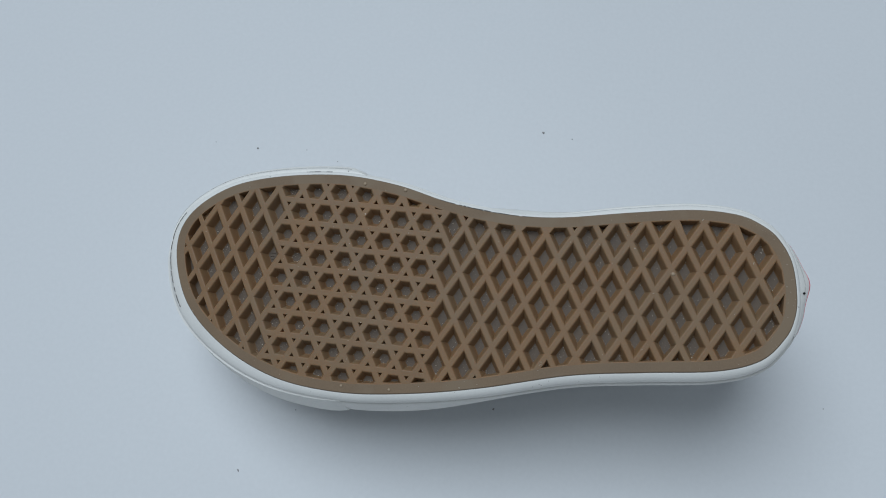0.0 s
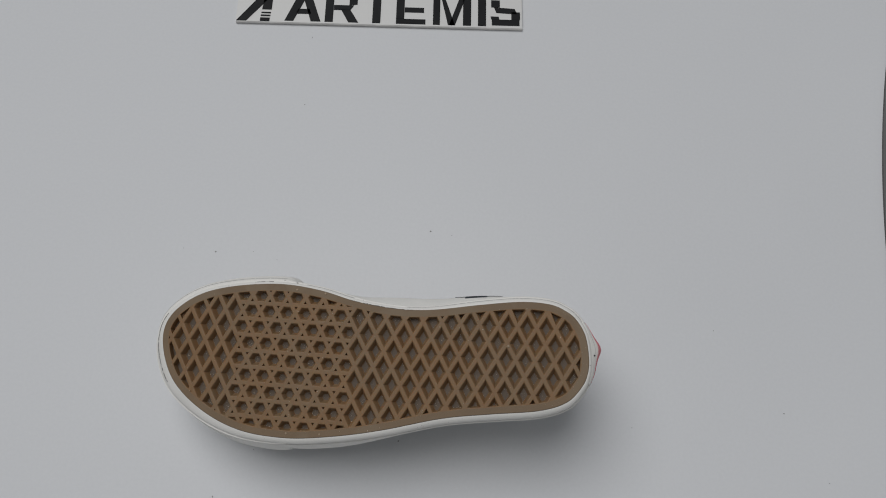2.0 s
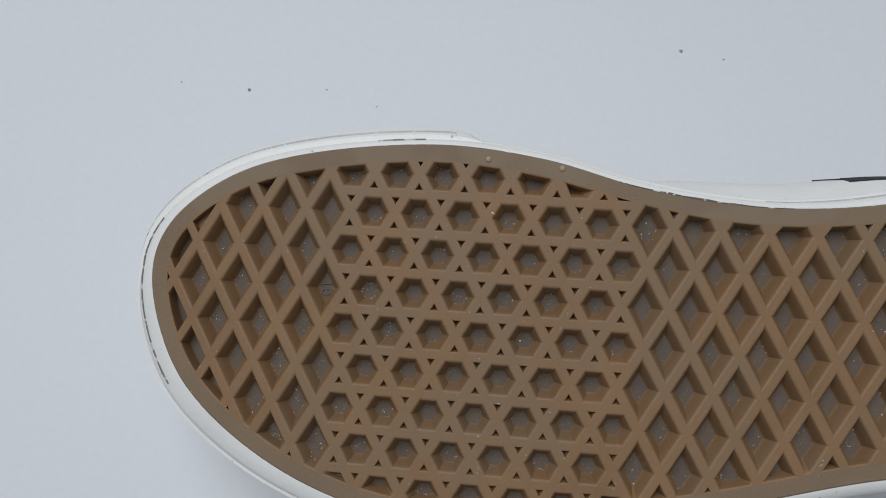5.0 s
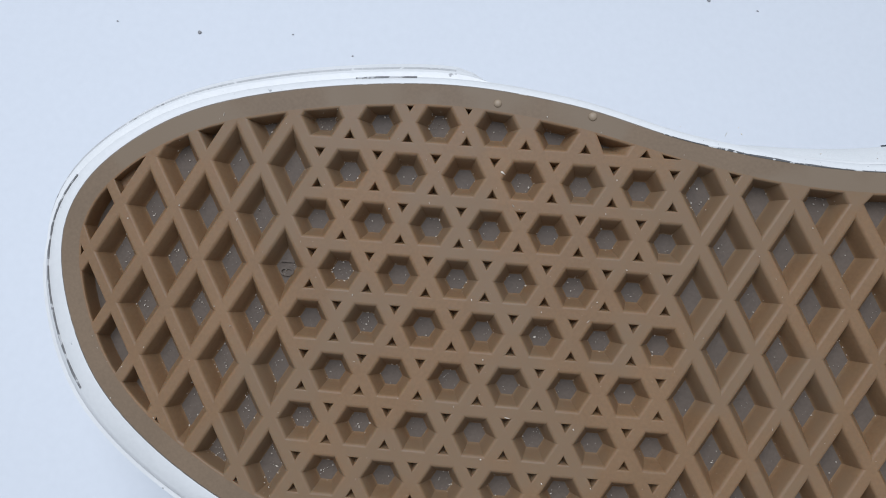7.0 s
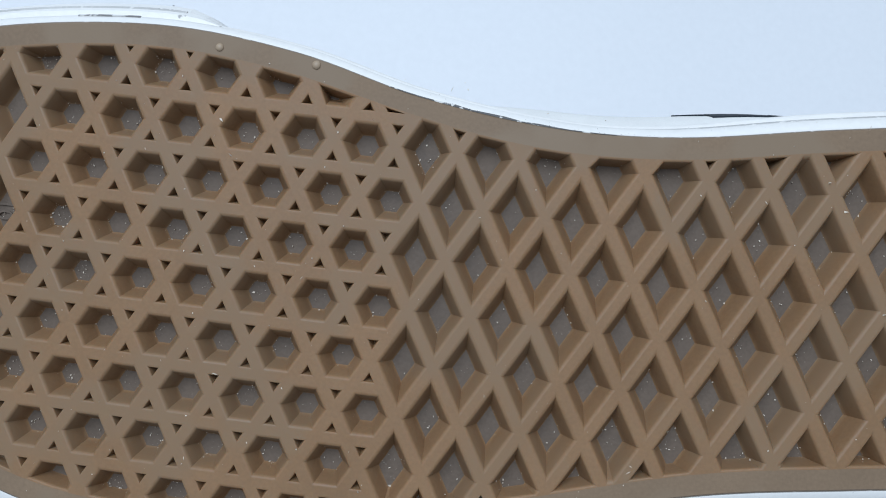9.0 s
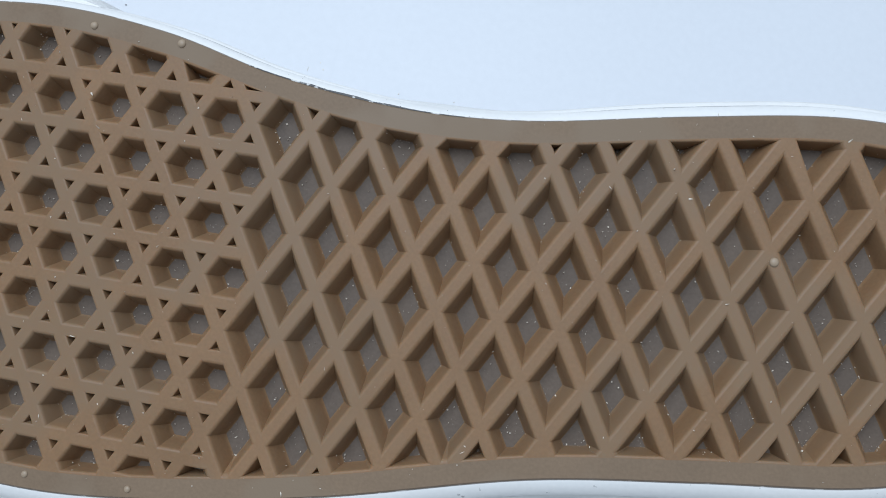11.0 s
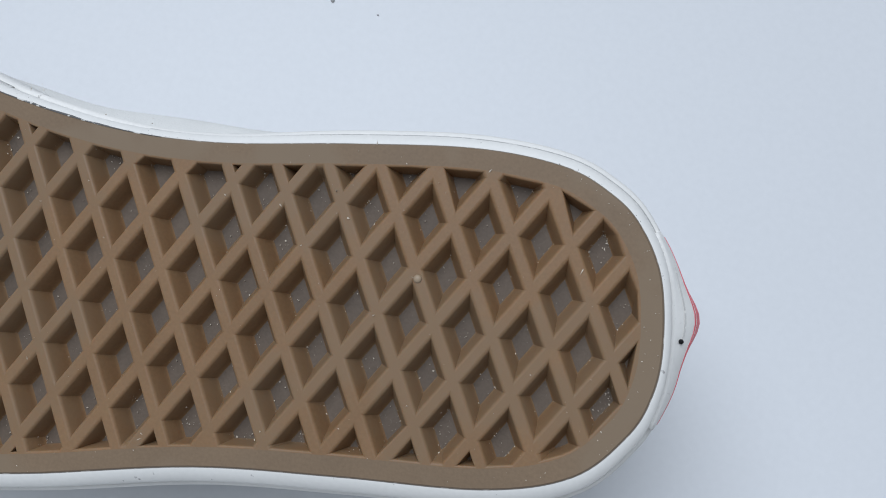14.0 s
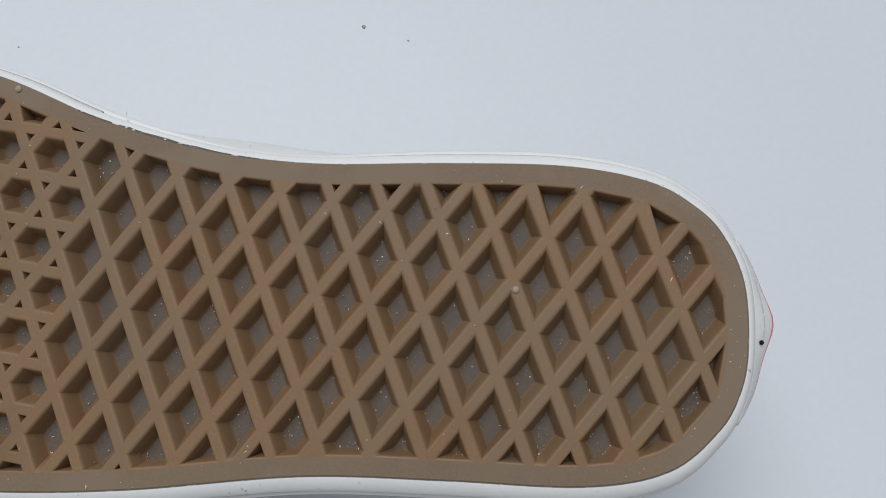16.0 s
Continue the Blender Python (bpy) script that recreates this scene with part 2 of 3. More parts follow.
def build_outsole(parent):
    holes = sole_cells()
    verts, faces = [], []
    edge = [OUT[i] for i in range(N)][::-1]
    faces.append(list(range(N)))
    verts += edge
    for h, _ in holes:
        mouth = inset(h, -0.02)
        faces.append(list(range(len(verts), len(verts) + len(h))))
        verts += mouth
    faces.append(list(range(len(verts), len(verts) + N)))
    verts += [OUT[i] - NRM[i] * (rim(i) - 0.03) for i in range(N)][::-1]
    co, _, tris, _, _, origin = geometry.delaunay_2d_cdt(verts, [], faces, 1, 1e-5)
    bm = bmesh.new()
    vs = [bm.verts.new(at(p.x, p.y, 0)) for p in co]
    within = len(faces) - 1
    for t, o in zip(tris, origin):
        if 0 in o and all(k in (0, within) for k in o):
            bm.faces.new([vs[k] for k in t]).material_index = 0 if within in o else 1
    for h, marks in holes:
        dist, k = wall_run(h, marks)
        r = inradius(h)
        deep = r > 0.1 or (k > 0.45 and r > 0.07)
        depth = 0.42 if deep else 0.24
        # walls bulge: gently rounded at the top, steep at the foot, creased in the corners
        rows = [inset(h, -0.02), inset(h, -0.006)] + [slope_in(h, [d * f for d in dist]) for f in (0.09, 0.24, 0.45, 0.69, 0.86, 0.97, 1.12)]
        sink = (0.0, 0.006, 0.024, 0.14, 0.34, 0.6, 0.80, 0.91, 0.965)
        loft(bm, [[at(p.x, p.y, -depth * w) for p in row] for row, w in zip(rows, sink)], cap_last=not deep, creased=True)
    before = len(bm.faces)
    loft(bm, [ring(lambda i: 0.0, lambda i: 0.0), ring(lambda i: 0.03, lambda i: -0.04), ring(lambda i: 0.04, lambda i: -0.3)])
    bm.faces.ensure_lookup_table()
    for f in bm.faces[before:]:
        f.material_index = 1
    bmesh.ops.remove_doubles(bm, verts=bm.verts, dist=P * 0.002)
    part("outsole", bm, GUM, parent, "brown gum rubber waffle outsole").data.materials.append(RIM)
    # grey floor of the recesses, its colour darkened to carry their shade
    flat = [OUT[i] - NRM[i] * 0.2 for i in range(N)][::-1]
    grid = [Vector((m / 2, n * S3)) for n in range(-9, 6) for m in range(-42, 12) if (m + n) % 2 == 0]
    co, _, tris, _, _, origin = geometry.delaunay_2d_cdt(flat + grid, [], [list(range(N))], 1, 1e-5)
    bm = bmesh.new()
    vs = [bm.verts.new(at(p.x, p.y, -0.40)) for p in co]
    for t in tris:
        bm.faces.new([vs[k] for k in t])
    part("recess_floor", bm, FLOOR, parent, "greyish brown rubber floor of the tread, darkened for shade")
    return [h for h, _ in holes]


def smooth_step(x, a, b):
    t = max(0, min(1, (x - a) / (b - a)))
    return t * t * (3 - 2 * t)


def lip(i):
    """How far the sidewall stands out just above the outsole."""
    n = NRM[i]
    return 0.19 + 0.06 * smooth_step(OUT[i].x, -5.5, -1) * max(0, n.y) + 0.17 * max(0, -n.y) + 0.26 * max(0, -n.x) ** 1.5 + 0.3 * max(0, -n.x) * max(0, -n.y)


def ledge(i):
    """Extra width of the band below the strip round the inner heel."""
    return 0.035 * smooth_step(OUT[i].x, -5.5, -1) * max(0, NRM[i].y)


def flank(i):
    """The same at the top of the sidewall, which leans out along the outer side."""
    return lip(i) + ledge(i) + 0.1 + (0.26 - 0.24 * smooth_step(OUT[i].x, -9.5, -5)) * max(0, -NRM[i].y)


def build_foxing(parent):
    bm = bmesh.new()
    loft(bm, [ring(lambda i: -0.06, lambda i: -0.1), ring(lambda i: 0.035, lambda i: -0.05), ring(lambda i: 0.08, lambda i: -0.06),
              ring(lambda i: 0.06 + 0.55 * lip(i), lambda i: -0.13), ring(lambda i: 0.92 * lip(i), lambda i: -0.3), ring(lambda i: lip(i), lambda i: -0.5), ring(lambda i: lip(i) - 0.02, lambda i: -0.57),
              ring(lambda i: 0.02, lambda i: -0.6)])
    part("foxing_strip", bm, WHITE, parent, "white rubber strip round the sole edge", smooth=True)
    bm = bmesh.new()
    loft(bm, [ring(lambda i: 0.0, lambda i: -0.6), ring(lambda i: lip(i) + ledge(i) + 0.04, lambda i: -0.6), ring(lambda i: lip(i) + ledge(i) + 0.1, lambda i: -0.65),
              ring(lambda i: 0.5 * (lip(i) + flank(i)) + 0.05, lambda i: -1.3), ring(lambda i: flank(i), lambda i: -2.1),
              ring(lambda i: flank(i) - 0.05, lambda i: -2.18), ring(lambda i: -0.1, lambda i: -2.2)])
    part("foxing_tape", bm, WHITE, parent, "white rubber sidewall band", smooth=True)


def build_seam(parent):
    """Dirty seams: between strip and band, and beside the outsole, opening to a gap at the waist."""
    def upper_line(i):
        return [(lip(i) - 0.03, 0.40), (lip(i) + 0.006, 0.42), (lip(i) + 0.028, 0.48), (lip(i) - 0.03, 0.6)]

    for low, high in ((-11.2, -8.2), (-5.6, 4.3)):
        bm = bmesh.new()
        band(bm, [i for i in range(N // 2 + 12) if low < OUT[i].x < high and NRM[i].y > -0.1 and OUT[i].y > 0.45], upper_line)
        part("seam_line", bm, SEAM, parent, "thin dirty seam line")
    bm = bmesh.new()
    band(bm, range(N + 1), lambda i: [(0.01, 0.06), (0.026, 0.036), (0.04, 0.042), (0.045, 0.09)])
    part("sole_joint", bm, JOINT, parent, "thin dirty joint round the outsole")
    bm = bmesh.new()

    def gap(i):
        w = (0.03 * smooth_step(OUT[i].x, -8.7, -7.4) * (1 - smooth_step(OUT[i].x, -7.0, -5.2))) * (0.6 + 0.4 * math.sin(i * 2.3)) + 0.006
        return [(0.0, 0.05), (0.03, 0.028), (0.036 + w, 0.038), (0.03, 0.08)]
    band(bm, [i for i in range(N // 2) if -8.8 < OUT[i].x < -5.0], gap)
    part("glue_gap", bm, GLUE, parent, "dark dirty glue line at the waist")


def band(bm, span, profile):
    """A strip along the sole's outline: span of indices, profile(i) -> list of (offset, depth)."""
    rows = [[at(*(OUT[i % N] + NRM[i % N] * o), -d) for o, d in profile(i % N)] for i in span]
    vs = [[bm.verts.new(p) for p in r] for r in rows]
    n = len(vs[0])
    for a, b in zip(vs, vs[1:]):
        for k in range(n):
            bm.faces.new((a[k], a[(k + 1) % n], b[(k + 1) % n], b[k]))
    bm.faces.new(vs[0])
    bm.faces.new(vs[-1][::-1])


def build_bumper(parent):
    """Thicker toe bumper, ending in a step on either side."""
    start = next(i for i in range(N // 2, N) if OUT[i].x < -11.4 and OUT[i].y < -4)
    end = next(i for i in range(N // 4) if OUT[i].x > -11.5 and OUT[i].y > 1) + N

    def profile(i):
        tip = min((i - start) % N, (end - 1 - i) % N)
        add = (0.25, 0.7, 0.95, 1.0)[min(3, tip)] * (0.06 + 0.29 * max(0, NRM[i].y) + 0.06 * max(0, -NRM[i].x) + 0.07 * max(0, -NRM[i].y))
        a, b = lip(i), flank(i)
        return [(a - 0.12, 0.34), (a + 0.35 * add, 0.36), (a + 0.62 * add, 0.48), (a + 0.6 * add, 0.5), (a + 0.66 * add, 0.53),
                (a + add, 0.75), (0.5 * (a + b) + add, 1.2), (b + add, 1.85), (b + 0.6 * add, 1.95), (b - 0.12, 1.95)]

    bm = bmesh.new()
    band(bm, range(start, end), profile)
    bumper = part("toe_bumper", bm, WHITE, parent, "thick white rubber toe bumper", smooth=False)
    # grey line that paints the shading along the bumper's edge
    bm = bmesh.new()
    edge = [i for i in range(start + 3, end - 2) if NRM[i % N].y > -0.45]

    def line(i):
        o, d = profile(i)[2]
        return [(o - 0.05, d - 0.05), (o - 0.002, d - 0.04), (o + 0.012, d + 0.01), (o - 0.03, d + 0.06)]
    band(bm, edge, line)
    part("bumper_edge_shade", bm, SEAM, bumper, "thin grey line painted as shade along the edge")

    # no slit is cut: a dark strip paints the shade in it
    def slit(i):
        o, w = 0.06 + 0.55 * lip(i), 0.010 + 0.010 * math.sin(i * 1.7) ** 2
        return [(o - 0.05, 0.15), (o - w, 0.105), (o + w, 0.125), (o - 0.02, 0.2)]
    for span in ([i for i in range(N, end - 4) if OUT[i % N].x > -14.2], [i for i in range(start + 6, end - 6) if NRM[i % N].x < -0.78]):
        bm = bmesh.new()
        band(bm, span, slit)
        part("bumper_slit", bm, CRACK, bumper, "dark strip standing for the shade in the bumper slit")


def upper_bulge(i):
    u, side = OUT[i].x, NRM[i].y
    return (0.84 * max(0, side) + 0.12 * max(0, -side)) * math.exp(-((u + 3.3) / 4.6) ** 2) + 0.42 * max(0, side) * math.exp(-((u + 6.8) / 2.5) ** 2)


def upper_height(u):
    return 4.2 + 2.75 * smooth_step(u, -15.5, -8.0) - 0.2 * smooth_step(u, -4, 2)


def upper_point(i, k, lift=0.0):
    """A point of the canvas body: i along the outline, k from the sidewall (0) to the ankle (1)."""
    spine = Vector((max(-13.5, min(1.2, OUT[i].x)), -1.75))
    base = OUT[i] + NRM[i] * (flank(i) - 0.06 + lift + upper_bulge(i) * math.sin(min(1, k * 1.55) * math.pi / 2))
    p = base.lerp(spine, 0.78 * k ** 5)
    return at(p.x, p.y, -2.0 - (upper_height(spine.x) - 2.0) * k)


def build_upper(parent):
    """Canvas body that bulges past the waist and closes towards the ankle."""
    bm = bmesh.new()
    loft(bm, [[upper_point(i, k) for i in range(N)] for k in [0, 0.06, 0.15, 0.22, 0.3, 0.4, 0.54, 0.68, 0.8, 0.9, 0.97, 1.0]], cap_last=True)
    upper = part("upper", bm, CANVAS, parent, "cream canvas upper", smooth=True)
    # zigzag side stripe: a tapering end, a lower block, a tapering end
    inner = [i for i in range(N // 2) if -3.3 < OUT[i].x < 0.3]

    def near(u):
        return min(inner, key=lambda i: abs(OUT[i].x - u))

    for u0, u1, a0, b0, a1, b1 in ((-3.25, -2.4, 0.42, 0.43, 0.36, 0.48), (-2.42, -1.45, 0.27, 0.39, 0.27, 0.39), (-1.45, -0.4, 0.36, 0.48, 0.42, 0.43)):
        i0, i1 = near(u0), near(u1)
        rows = []
        for i in range(i0, i1 + 1):
            t = (i - i0) / max(1, i1 - i0)
            a, b = a0 + (a1 - a0) * t, b0 + (b1 - b0) * t
            rows.append([upper_point(i, a, -0.02), upper_point(i, a, 0.03), upper_point(i, b, 0.03), upper_point(i, b, -0.02)])
        bm = bmesh.new()
        loft(bm, rows, closed=True, cap_first=True, cap_last=True)
        part("side_stripe", bm, NAVY, upper, "dark stitched side stripe")
    return upper


def build_heel_patch(parent):
    """Rubber heel label that stands away from the heel, with red print on its outer face."""
    span = [i for i in range(N) if OUT[i].x > 3.2 and -1.8 < OUT[i].y < 1.3]

    def swell(i):
        v = OUT[i].y
        return 0.52 * math.exp(-((v + 0.04) / 0.44) ** 2) + 0.5 * max(0, math.cos((v + 0.2) / 1.7 * math.pi / 2))

    LEAN = ((0.34, 0.03, 0.0), (0.38, 0.05, 0.03), (0.5, 0.07, 0.29), (0.62, 0.075, 0.35), (1.1, 0.08, 0.46), (1.9, 0.1, 0.53), (2.6, 0.1, 0.53))

    def out(i, d):
        for (d0, a0, s0), (d1, a1, s1) in zip(LEAN, LEAN[1:]):
            if d <= d1:
                t = (d - d0) / (d1 - d0)
                break
        return lip(i) + a0 + (a1 - a0) * t + (s0 + (s1 - s0) * t) * swell(i)

    bm = bmesh.new()
    band(bm, span, lambda i: [(lip(i) - 0.1, 0.36)] + [(out(i, d), d) for d, _, _ in LEAN] + [(lip(i) - 0.2, 2.7)])
    patch = part("heel_patch", bm, WHITE, parent, "white rubber heel label", smooth=True)
    for d0, d1 in ((0.55, 0.58), (0.66, 0.90), (0.97, 1.02), (1.12, 1.40), (1.5, 1.56)):
        bm = bmesh.new()
        band(bm, span[1:-1], lambda i: [(out(i, d0) - 0.02, d0), (out(i, d0) + 0.01, d0), (out(i, d1) + 0.01, d1), (out(i, d1) - 0.02, d1)])
        part("red_stripe", bm, RED, patch, "red printed stripe")
    # the fold's shade, laid on as a thin grey strip
    bm = bmesh.new()
    band(bm, [i for i in span if -0.5 < OUT[i].y < 0.75], lambda i: [(out(i, 0.44) - 0.02, 0.46), (out(i, 0.44) - 0.01, 0.425), (out(i, 0.44) + 0.015, 0.43), (out(i, 0.44) + 0.01, 0.47)])
    part("fold_shade_line", bm, SEAM, patch, "grey strip painted as shade of the label's fold")
    bm = bmesh.new()
    i = min(span, key=lambda k: abs(OUT[k].y + 0.36))
    c = OUT[i] + NRM[i] * (out(i, 0.42) + 0.01)
    bmesh.ops.create_icosphere(bm, subdivisions=1, radius=0.05 * P, matrix=Matrix.Translation(at(c.x, c.y, -0.40)))
    part("eyelet_hole", bm, BLACK, patch, "small black hole")


def build_nubs(parent):
    """Small moulded bumps left by the casting."""
    for u, v, r in ((-11.52, 2.14, 0.07), (-9.92, 2.02, 0.075), (-11.4, -5.5, 0.06), (-9.58, -5.42, 0.06), (0.08, -0.16, 0.075)):
        bm = bmesh.new()
        bmesh.ops.create_uvsphere(bm, u_segments=12, v_segments=6, radius=r * P, matrix=Matrix.Translation(at(u, v, 0)) @ Matrix.Diagonal((1, 1, 0.6, 1)))
        part("moulded_nub", bm, NUB, parent, smooth=True)


shoe = new("shoe")
SHOE_POSE = pose(-0.0112, -0.0225, 0.1003, 12.54, -6.36, 0.00)
shoe.matrix_world = SHOE_POSE
tagged(shoe, "white canvas skate shoe lying upside down with brown waffle sole", "shoe")
HOLES = build_outsole(shoe)
build_foxing(shoe)
build_seam(shoe)
build_bumper(shoe)
build_upper(shoe)
build_heel_patch(shoe)
build_nubs(shoe)

# moulded size number on the floor of one opening
words = bpy.data.curves.new("size_number", "FONT")
words.body, words.size, words.extrude, words.align_x, words.align_y = "10", 0.36 * P, 0.008 * P, "CENTER", "CENTER"
draft = new("size_draft", words)
bpy.context.view_layer.update()
number_mesh = bpy.data.meshes.new_from_object(draft.evaluated_get(bpy.context.evaluated_depsgraph_get()))
bpy.data.objects.remove(draft)
number_mesh.materials.append(FLOOR)
number = new("size_number", number_mesh)
number.parent = shoe
number.matrix_local = Matrix.Translation(at(-15.0, -0.87, -0.375)) @ pose(0, 0, 0, 0, 0, -90)
tagged(number, "raised moulded size number")

# ---- dust on the sole ----
def specks(bm, place, size, rng, stretch=1.0):
    """One irregular flake, or a short fibre when stretched."""
    m = SHOE_POSE @ Matrix.Translation(place) @ Euler((rng.uniform(0, 6), rng.uniform(0, 6), rng.uniform(0, 6))).to_matrix().to_4x4()
    pts = [Vector((stretch * rng.uniform(0.6, 1.3), 0, 0)), Vector((0, rng.uniform(0.4, 1), 0)), Vector((-stretch * rng.uniform(0.6, 1.6), 0, 0)), Vector((0, -rng.uniform(0.4, 1), 0))]
    vs = [bm.verts.new(m @ (p * size)) for p in pts]
    top, low = bm.verts.new(m @ Vector((0, 0, 0.5 * size))), bm.verts.new(m @ Vector((0, 0, -0.5 * size)))
    for k in range(4):
        bm.faces.new((vs[k], vs[(k + 1) % 4], top))
        bm.faces.new((vs[(k + 1) % 4], vs[k], low))


rng = random.Random(5)
bm = bmesh.new()
for h in HOLES:
    c = sum(h, Vector((0, 0))) / len(h)
    if inradius(h) < 0.15:
        continue
    for _ in range(rng.choice((12, 18, 26, 36, 48, 64) if c.x > 0 or c.x < -12 else (8, 12, 16, 22, 30, 42))):
        k = rng.uniform(0.1, 0.96) if rng.random() < 0.5 else rng.uniform(0.5, 0.72)
        j = rng.randrange(len(h))
        q = c.lerp(h[j].lerp(h[(j + 1) % len(h)], rng.random()), k)
        r = max(0.0, min(1.0, (1 - k) / 0.42))
        specks(bm, at(q.x, q.y, -0.385 * r + 0.003), P * rng.choice((0.005, 0.006, 0.008, 0.01, 0.014, 0.022)), rng)
TINY = [Vector(d) for d in ((-0.01, -0.01), (0.01, -0.01), (0.01, 0.01), (-0.01, 0.01))]
for _ in range(560):
    q = Vector((rng.uniform(-18.5, 4), rng.uniform(-5.4, 2)))
    square = [q + d for d in TINY]
    if clip_to_cell(OUT[::-1], square) and not any((sum(h, Vector((0, 0))) / len(h) - q).length < 0.9 and clip_to_cell(h, square) for h in HOLES):
        specks(bm, at(q.x, q.y, 0.003), P * rng.choice((0.005, 0.007, 0.009, 0.012, 0.022)), rng, rng.choice((1, 1, 1, 3.5)))
for _ in range(40):
    i = rng.choice([k for k in range(N) if OUT[k].x > 2.0])
    q = OUT[i] - NRM[i] * rng.uniform(0.02, 0.16 if OUT[i].y > 0 else 0.3)
    specks(bm, at(q.x, q.y, 0.003), P * rng.choice((0.006, 0.009, 0.014)), rng)
dust = new("dust_specks", link_mesh("dust_specks", bm, DUST))
tagged(dust, "pale dust specks scattered over the rubber tread", "dust", kind="stuff")

bm = bmesh.new()
waist = [k for k in range(N // 2) if -8.6 < OUT[k].x < -4.2]
heel = [k for k in range(N) if 1.6 < OUT[k].x and OUT[k].y > 0.6]
for _ in range(150):
    i = rng.choice(waist if rng.random() < 0.62 else heel)
    o = min(0.115, 0.05 + abs(rng.gauss(0, 0.04)))
    q = OUT[i].lerp(OUT[i + 1], rng.random()) + NRM[i] * o
    specks(bm, at(q.x, q.y, -0.05 - 0.7 * (o - 0.05)), P * rng.choice((0.006, 0.008, 0.011, 0.016)), rng)
grit = new("grit_specks", link_mesh("grit_specks", bm, GRIT))
tagged(grit, "dark grit specks stuck along the white sole edge", "dirt", kind="stuff")

# ---- sign ----
sign = new("sign_board")
sign.matrix_world = pose(-0.2556, 0.2655, 0, 0, 0, 4.14)
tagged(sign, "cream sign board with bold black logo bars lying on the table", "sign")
bm = bmesh.new()
box(bm, 0, 0.2475, 0, 0.05, 0, 0.003, 0.0005)
part("board", bm, PLATE, sign)


def bar(quad):
    """A printed bar: a flat prism over four corners, in millimetres of the board."""
    bm = bmesh.new()
    loft(bm, [[Vector((x / 1000, (y - 2.0) / 1000, z)) for x, y in quad] for z in (0.0029, 0.0034)], cap_first=True, cap_last=True)
    part("printed_bar", bm, BLACK, sign, "black printed bar")


for quad in ([(0.5, 3), (9, 3), (34, 36), (24, 36)], [(21, 3), (29, 3), (29.3, 6.5), (21, 6.5)], [(21.2, 8), (29.4, 8), (29.5, 9.5), (21.3, 9.5)],
             [(21.5, 11), (29.6, 11), (29.7, 12.4), (21.6, 12.4)], [(21.8, 15), (30, 15), (30.6, 36), (24, 36)],
             [(42, 4), (49.5, 4), (62, 36), (54, 36)], [(64.5, 4), (73, 4), (62, 36), (54.5, 36)],
             [(76.5, 4), (83.5, 4), (83.5, 36), (76.5, 36)], [(97, 4), (105.5, 4), (98, 17), (90, 17)],
             [(117.5, 4), (124.5, 4), (124.5, 36), (117.5, 36)],
             [(138, 4), (163.5, 4), (163.5, 9), (138, 9)], [(138, 9.2), (145, 9.2), (145, 36), (138, 36)], [(145.2, 16), (162, 16), (162, 21), (145.2, 21)],
             [(170, 4), (176, 4), (176, 36), (170, 36)], [(183, 4), (189, 4), (179, 36), (176.2, 36)], [(184, 4), (189, 4), (199, 36), (194, 36)], [(196, 4), (203, 4), (203, 36), (196, 36)],
             [(209, 4), (216, 4), (216, 36), (209, 36)], [(51.5, 11.5), (64.5, 11.5), (62.8, 16.5), (53.2, 16.5)], [(83.7, 16.5), (98, 16.5), (101, 21.5), (83.7, 21.5)], [(97, 21.7), (104, 22.5), (104, 31), (97, 31)],
             [(225, 18), (243, 17), (241, 22.5), (223, 23.5)], [(220.5, 11.2), (227.5, 11.2), (227, 14), (220, 14)], [(220.5, 23.7), (228, 23.7), (228, 31), (220.5, 31)], [(221, 5), (245, 5), (245, 11), (221, 11)], [(238, 11.2), (245.5, 11.2), (245.5, 19), (238, 19)]):
    bar(quad)

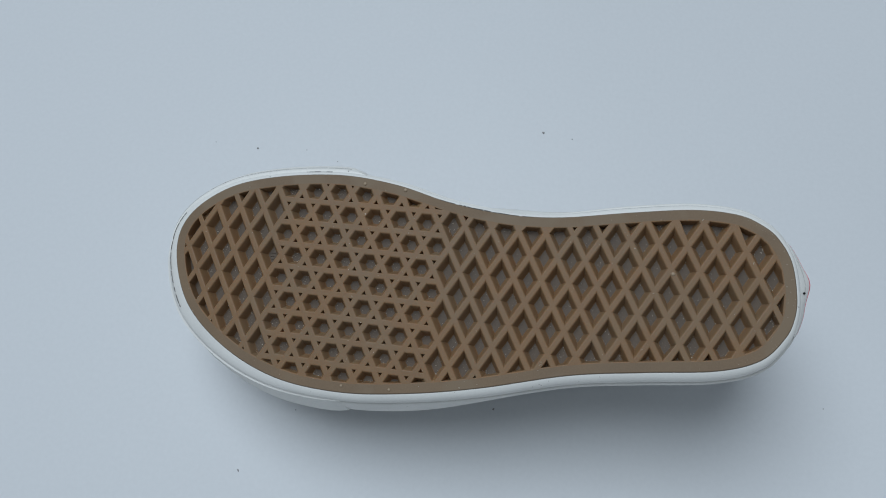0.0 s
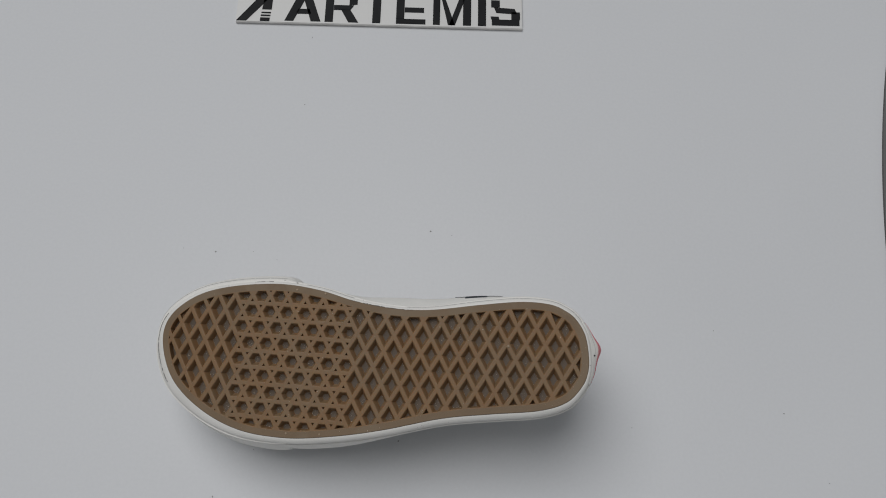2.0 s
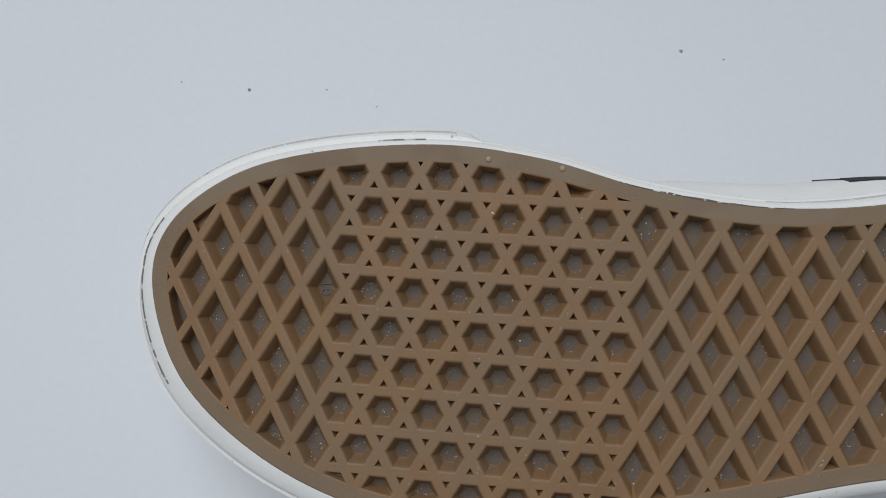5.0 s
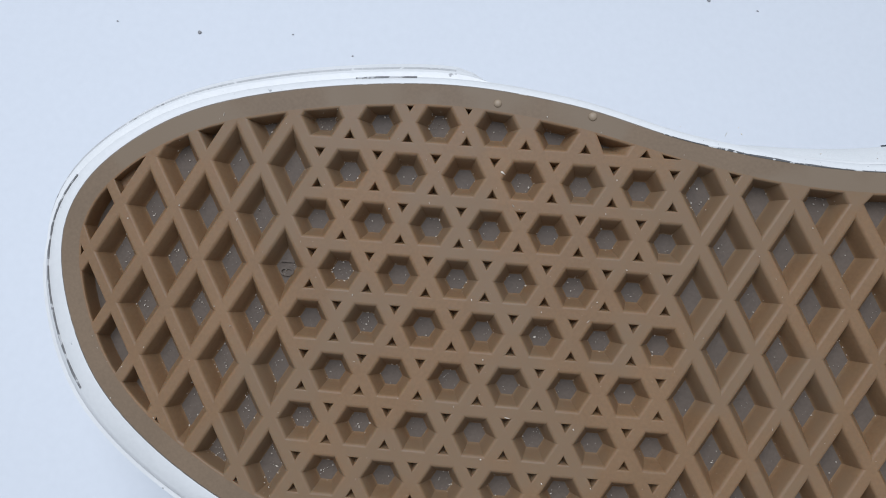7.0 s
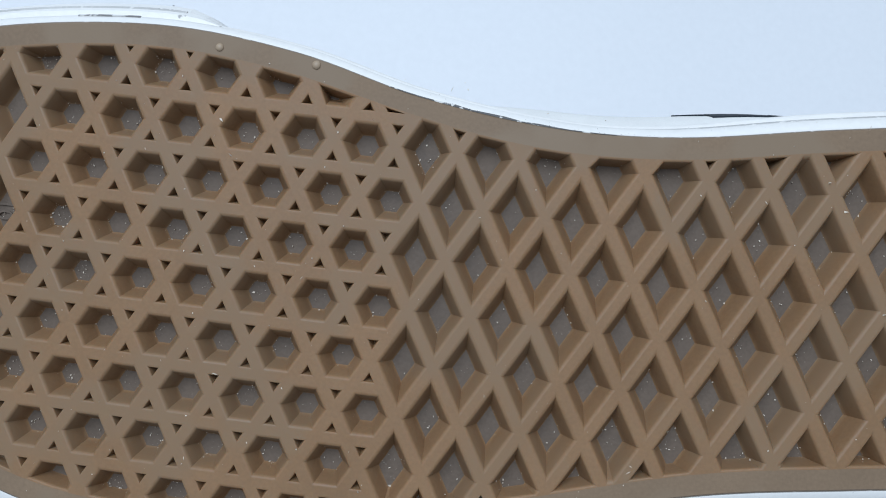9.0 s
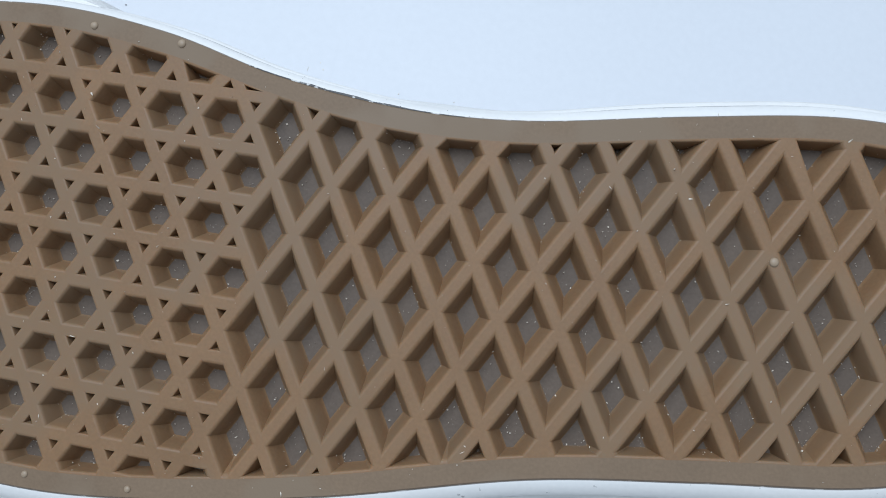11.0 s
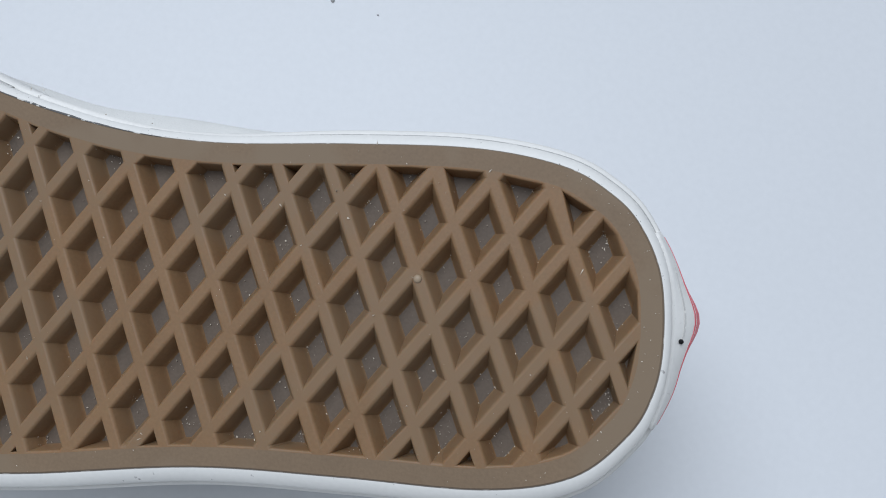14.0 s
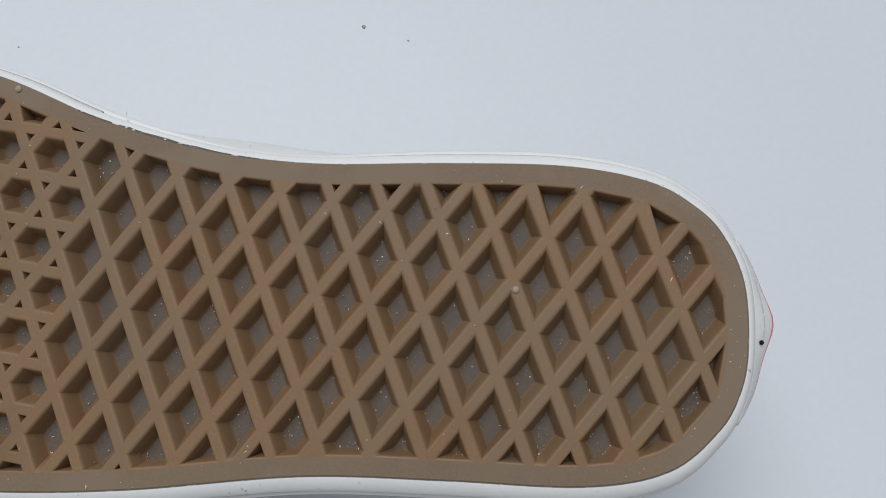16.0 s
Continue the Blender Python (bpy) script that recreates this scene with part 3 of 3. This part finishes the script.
# ---- dark mat at the edge of the table ----
bm = bmesh.new()
ARC = [(1.449 + 1.16 * math.cos(a), 0.085 + 1.16 * math.sin(a)) for a in [math.pi - 0.104 - k * 0.011 for k in range(-20, 21)]]
shape = ARC + [(0.6, ARC[-1][1]), (0.6, ARC[0][1])]
loft(bm, [[Vector((x + e, y, z)) for x, y in shape] for e, z in ((0.0, 0.0), (0.0, 0.0025), (0.0012, 0.003))], cap_first=True, cap_last=True)
mat = new("table_mat", link_mesh("table_mat", bm, GREY))
tagged(mat, "dark grey mat with a curved edge on the white table", "mat")


# ---- crumbs on the table ----
def crumb(x, y, size, mat_used):
    bm = bmesh.new()
    bmesh.ops.create_icosphere(bm, subdivisions=2, radius=size)
    r = random.Random(int(x * 9999))
    ph = [r.uniform(0, 6) for _ in range(3)]
    for v in bm.verts:
        f = 1 + 0.3 * math.sin(v.co.x / size * 2 + ph[0]) + 0.25 * math.sin(v.co.y / size * 3 + ph[1])
        v.co = Vector((v.co.x * f * 1.3, v.co.y * f, v.co.z * 0.45))
    low = min(v.co.z for v in bm.verts)
    for v in bm.verts:
        v.co.z -= low
    ob = new("crumb", link_mesh("crumb", bm, mat_used, True))
    ob.matrix_world = pose(x, y, 0, 0, 0, math.degrees(ph[2]))
    tagged(ob, "tiny dark crumb lying on the white tabletop", "crumb", group="crumbs on the table")


for x, y, size in ((-0.1848, 0.1919, 0.0006), (-0.0694, 0.0888, 0.0009), (-0.2338, 0.0556, 0.0008), (-0.1881, 0.2578, 0.0006), (0.1514, 0.0293, 0.0005),
                   (0.2016, -0.0288, 0.0007), (-0.2591, 0.0561, 0.0004), (-0.205, 0.0585, 0.0004), (-0.1855, 0.0535, 0.0004), (0.0904, -0.0497, 0.0004),
                   (-0.0526, 0.0871, 0.0005), (0.2314, -0.0757, 0.0005), (-0.2017, -0.1252, 0.0008), (-0.3681, -0.072, 0.0006), (-0.0771, -0.0749, 0.0007),
                   (-0.179, -0.0907, 0.0005)):
    crumb(x, y, size * 0.62, SOOT)
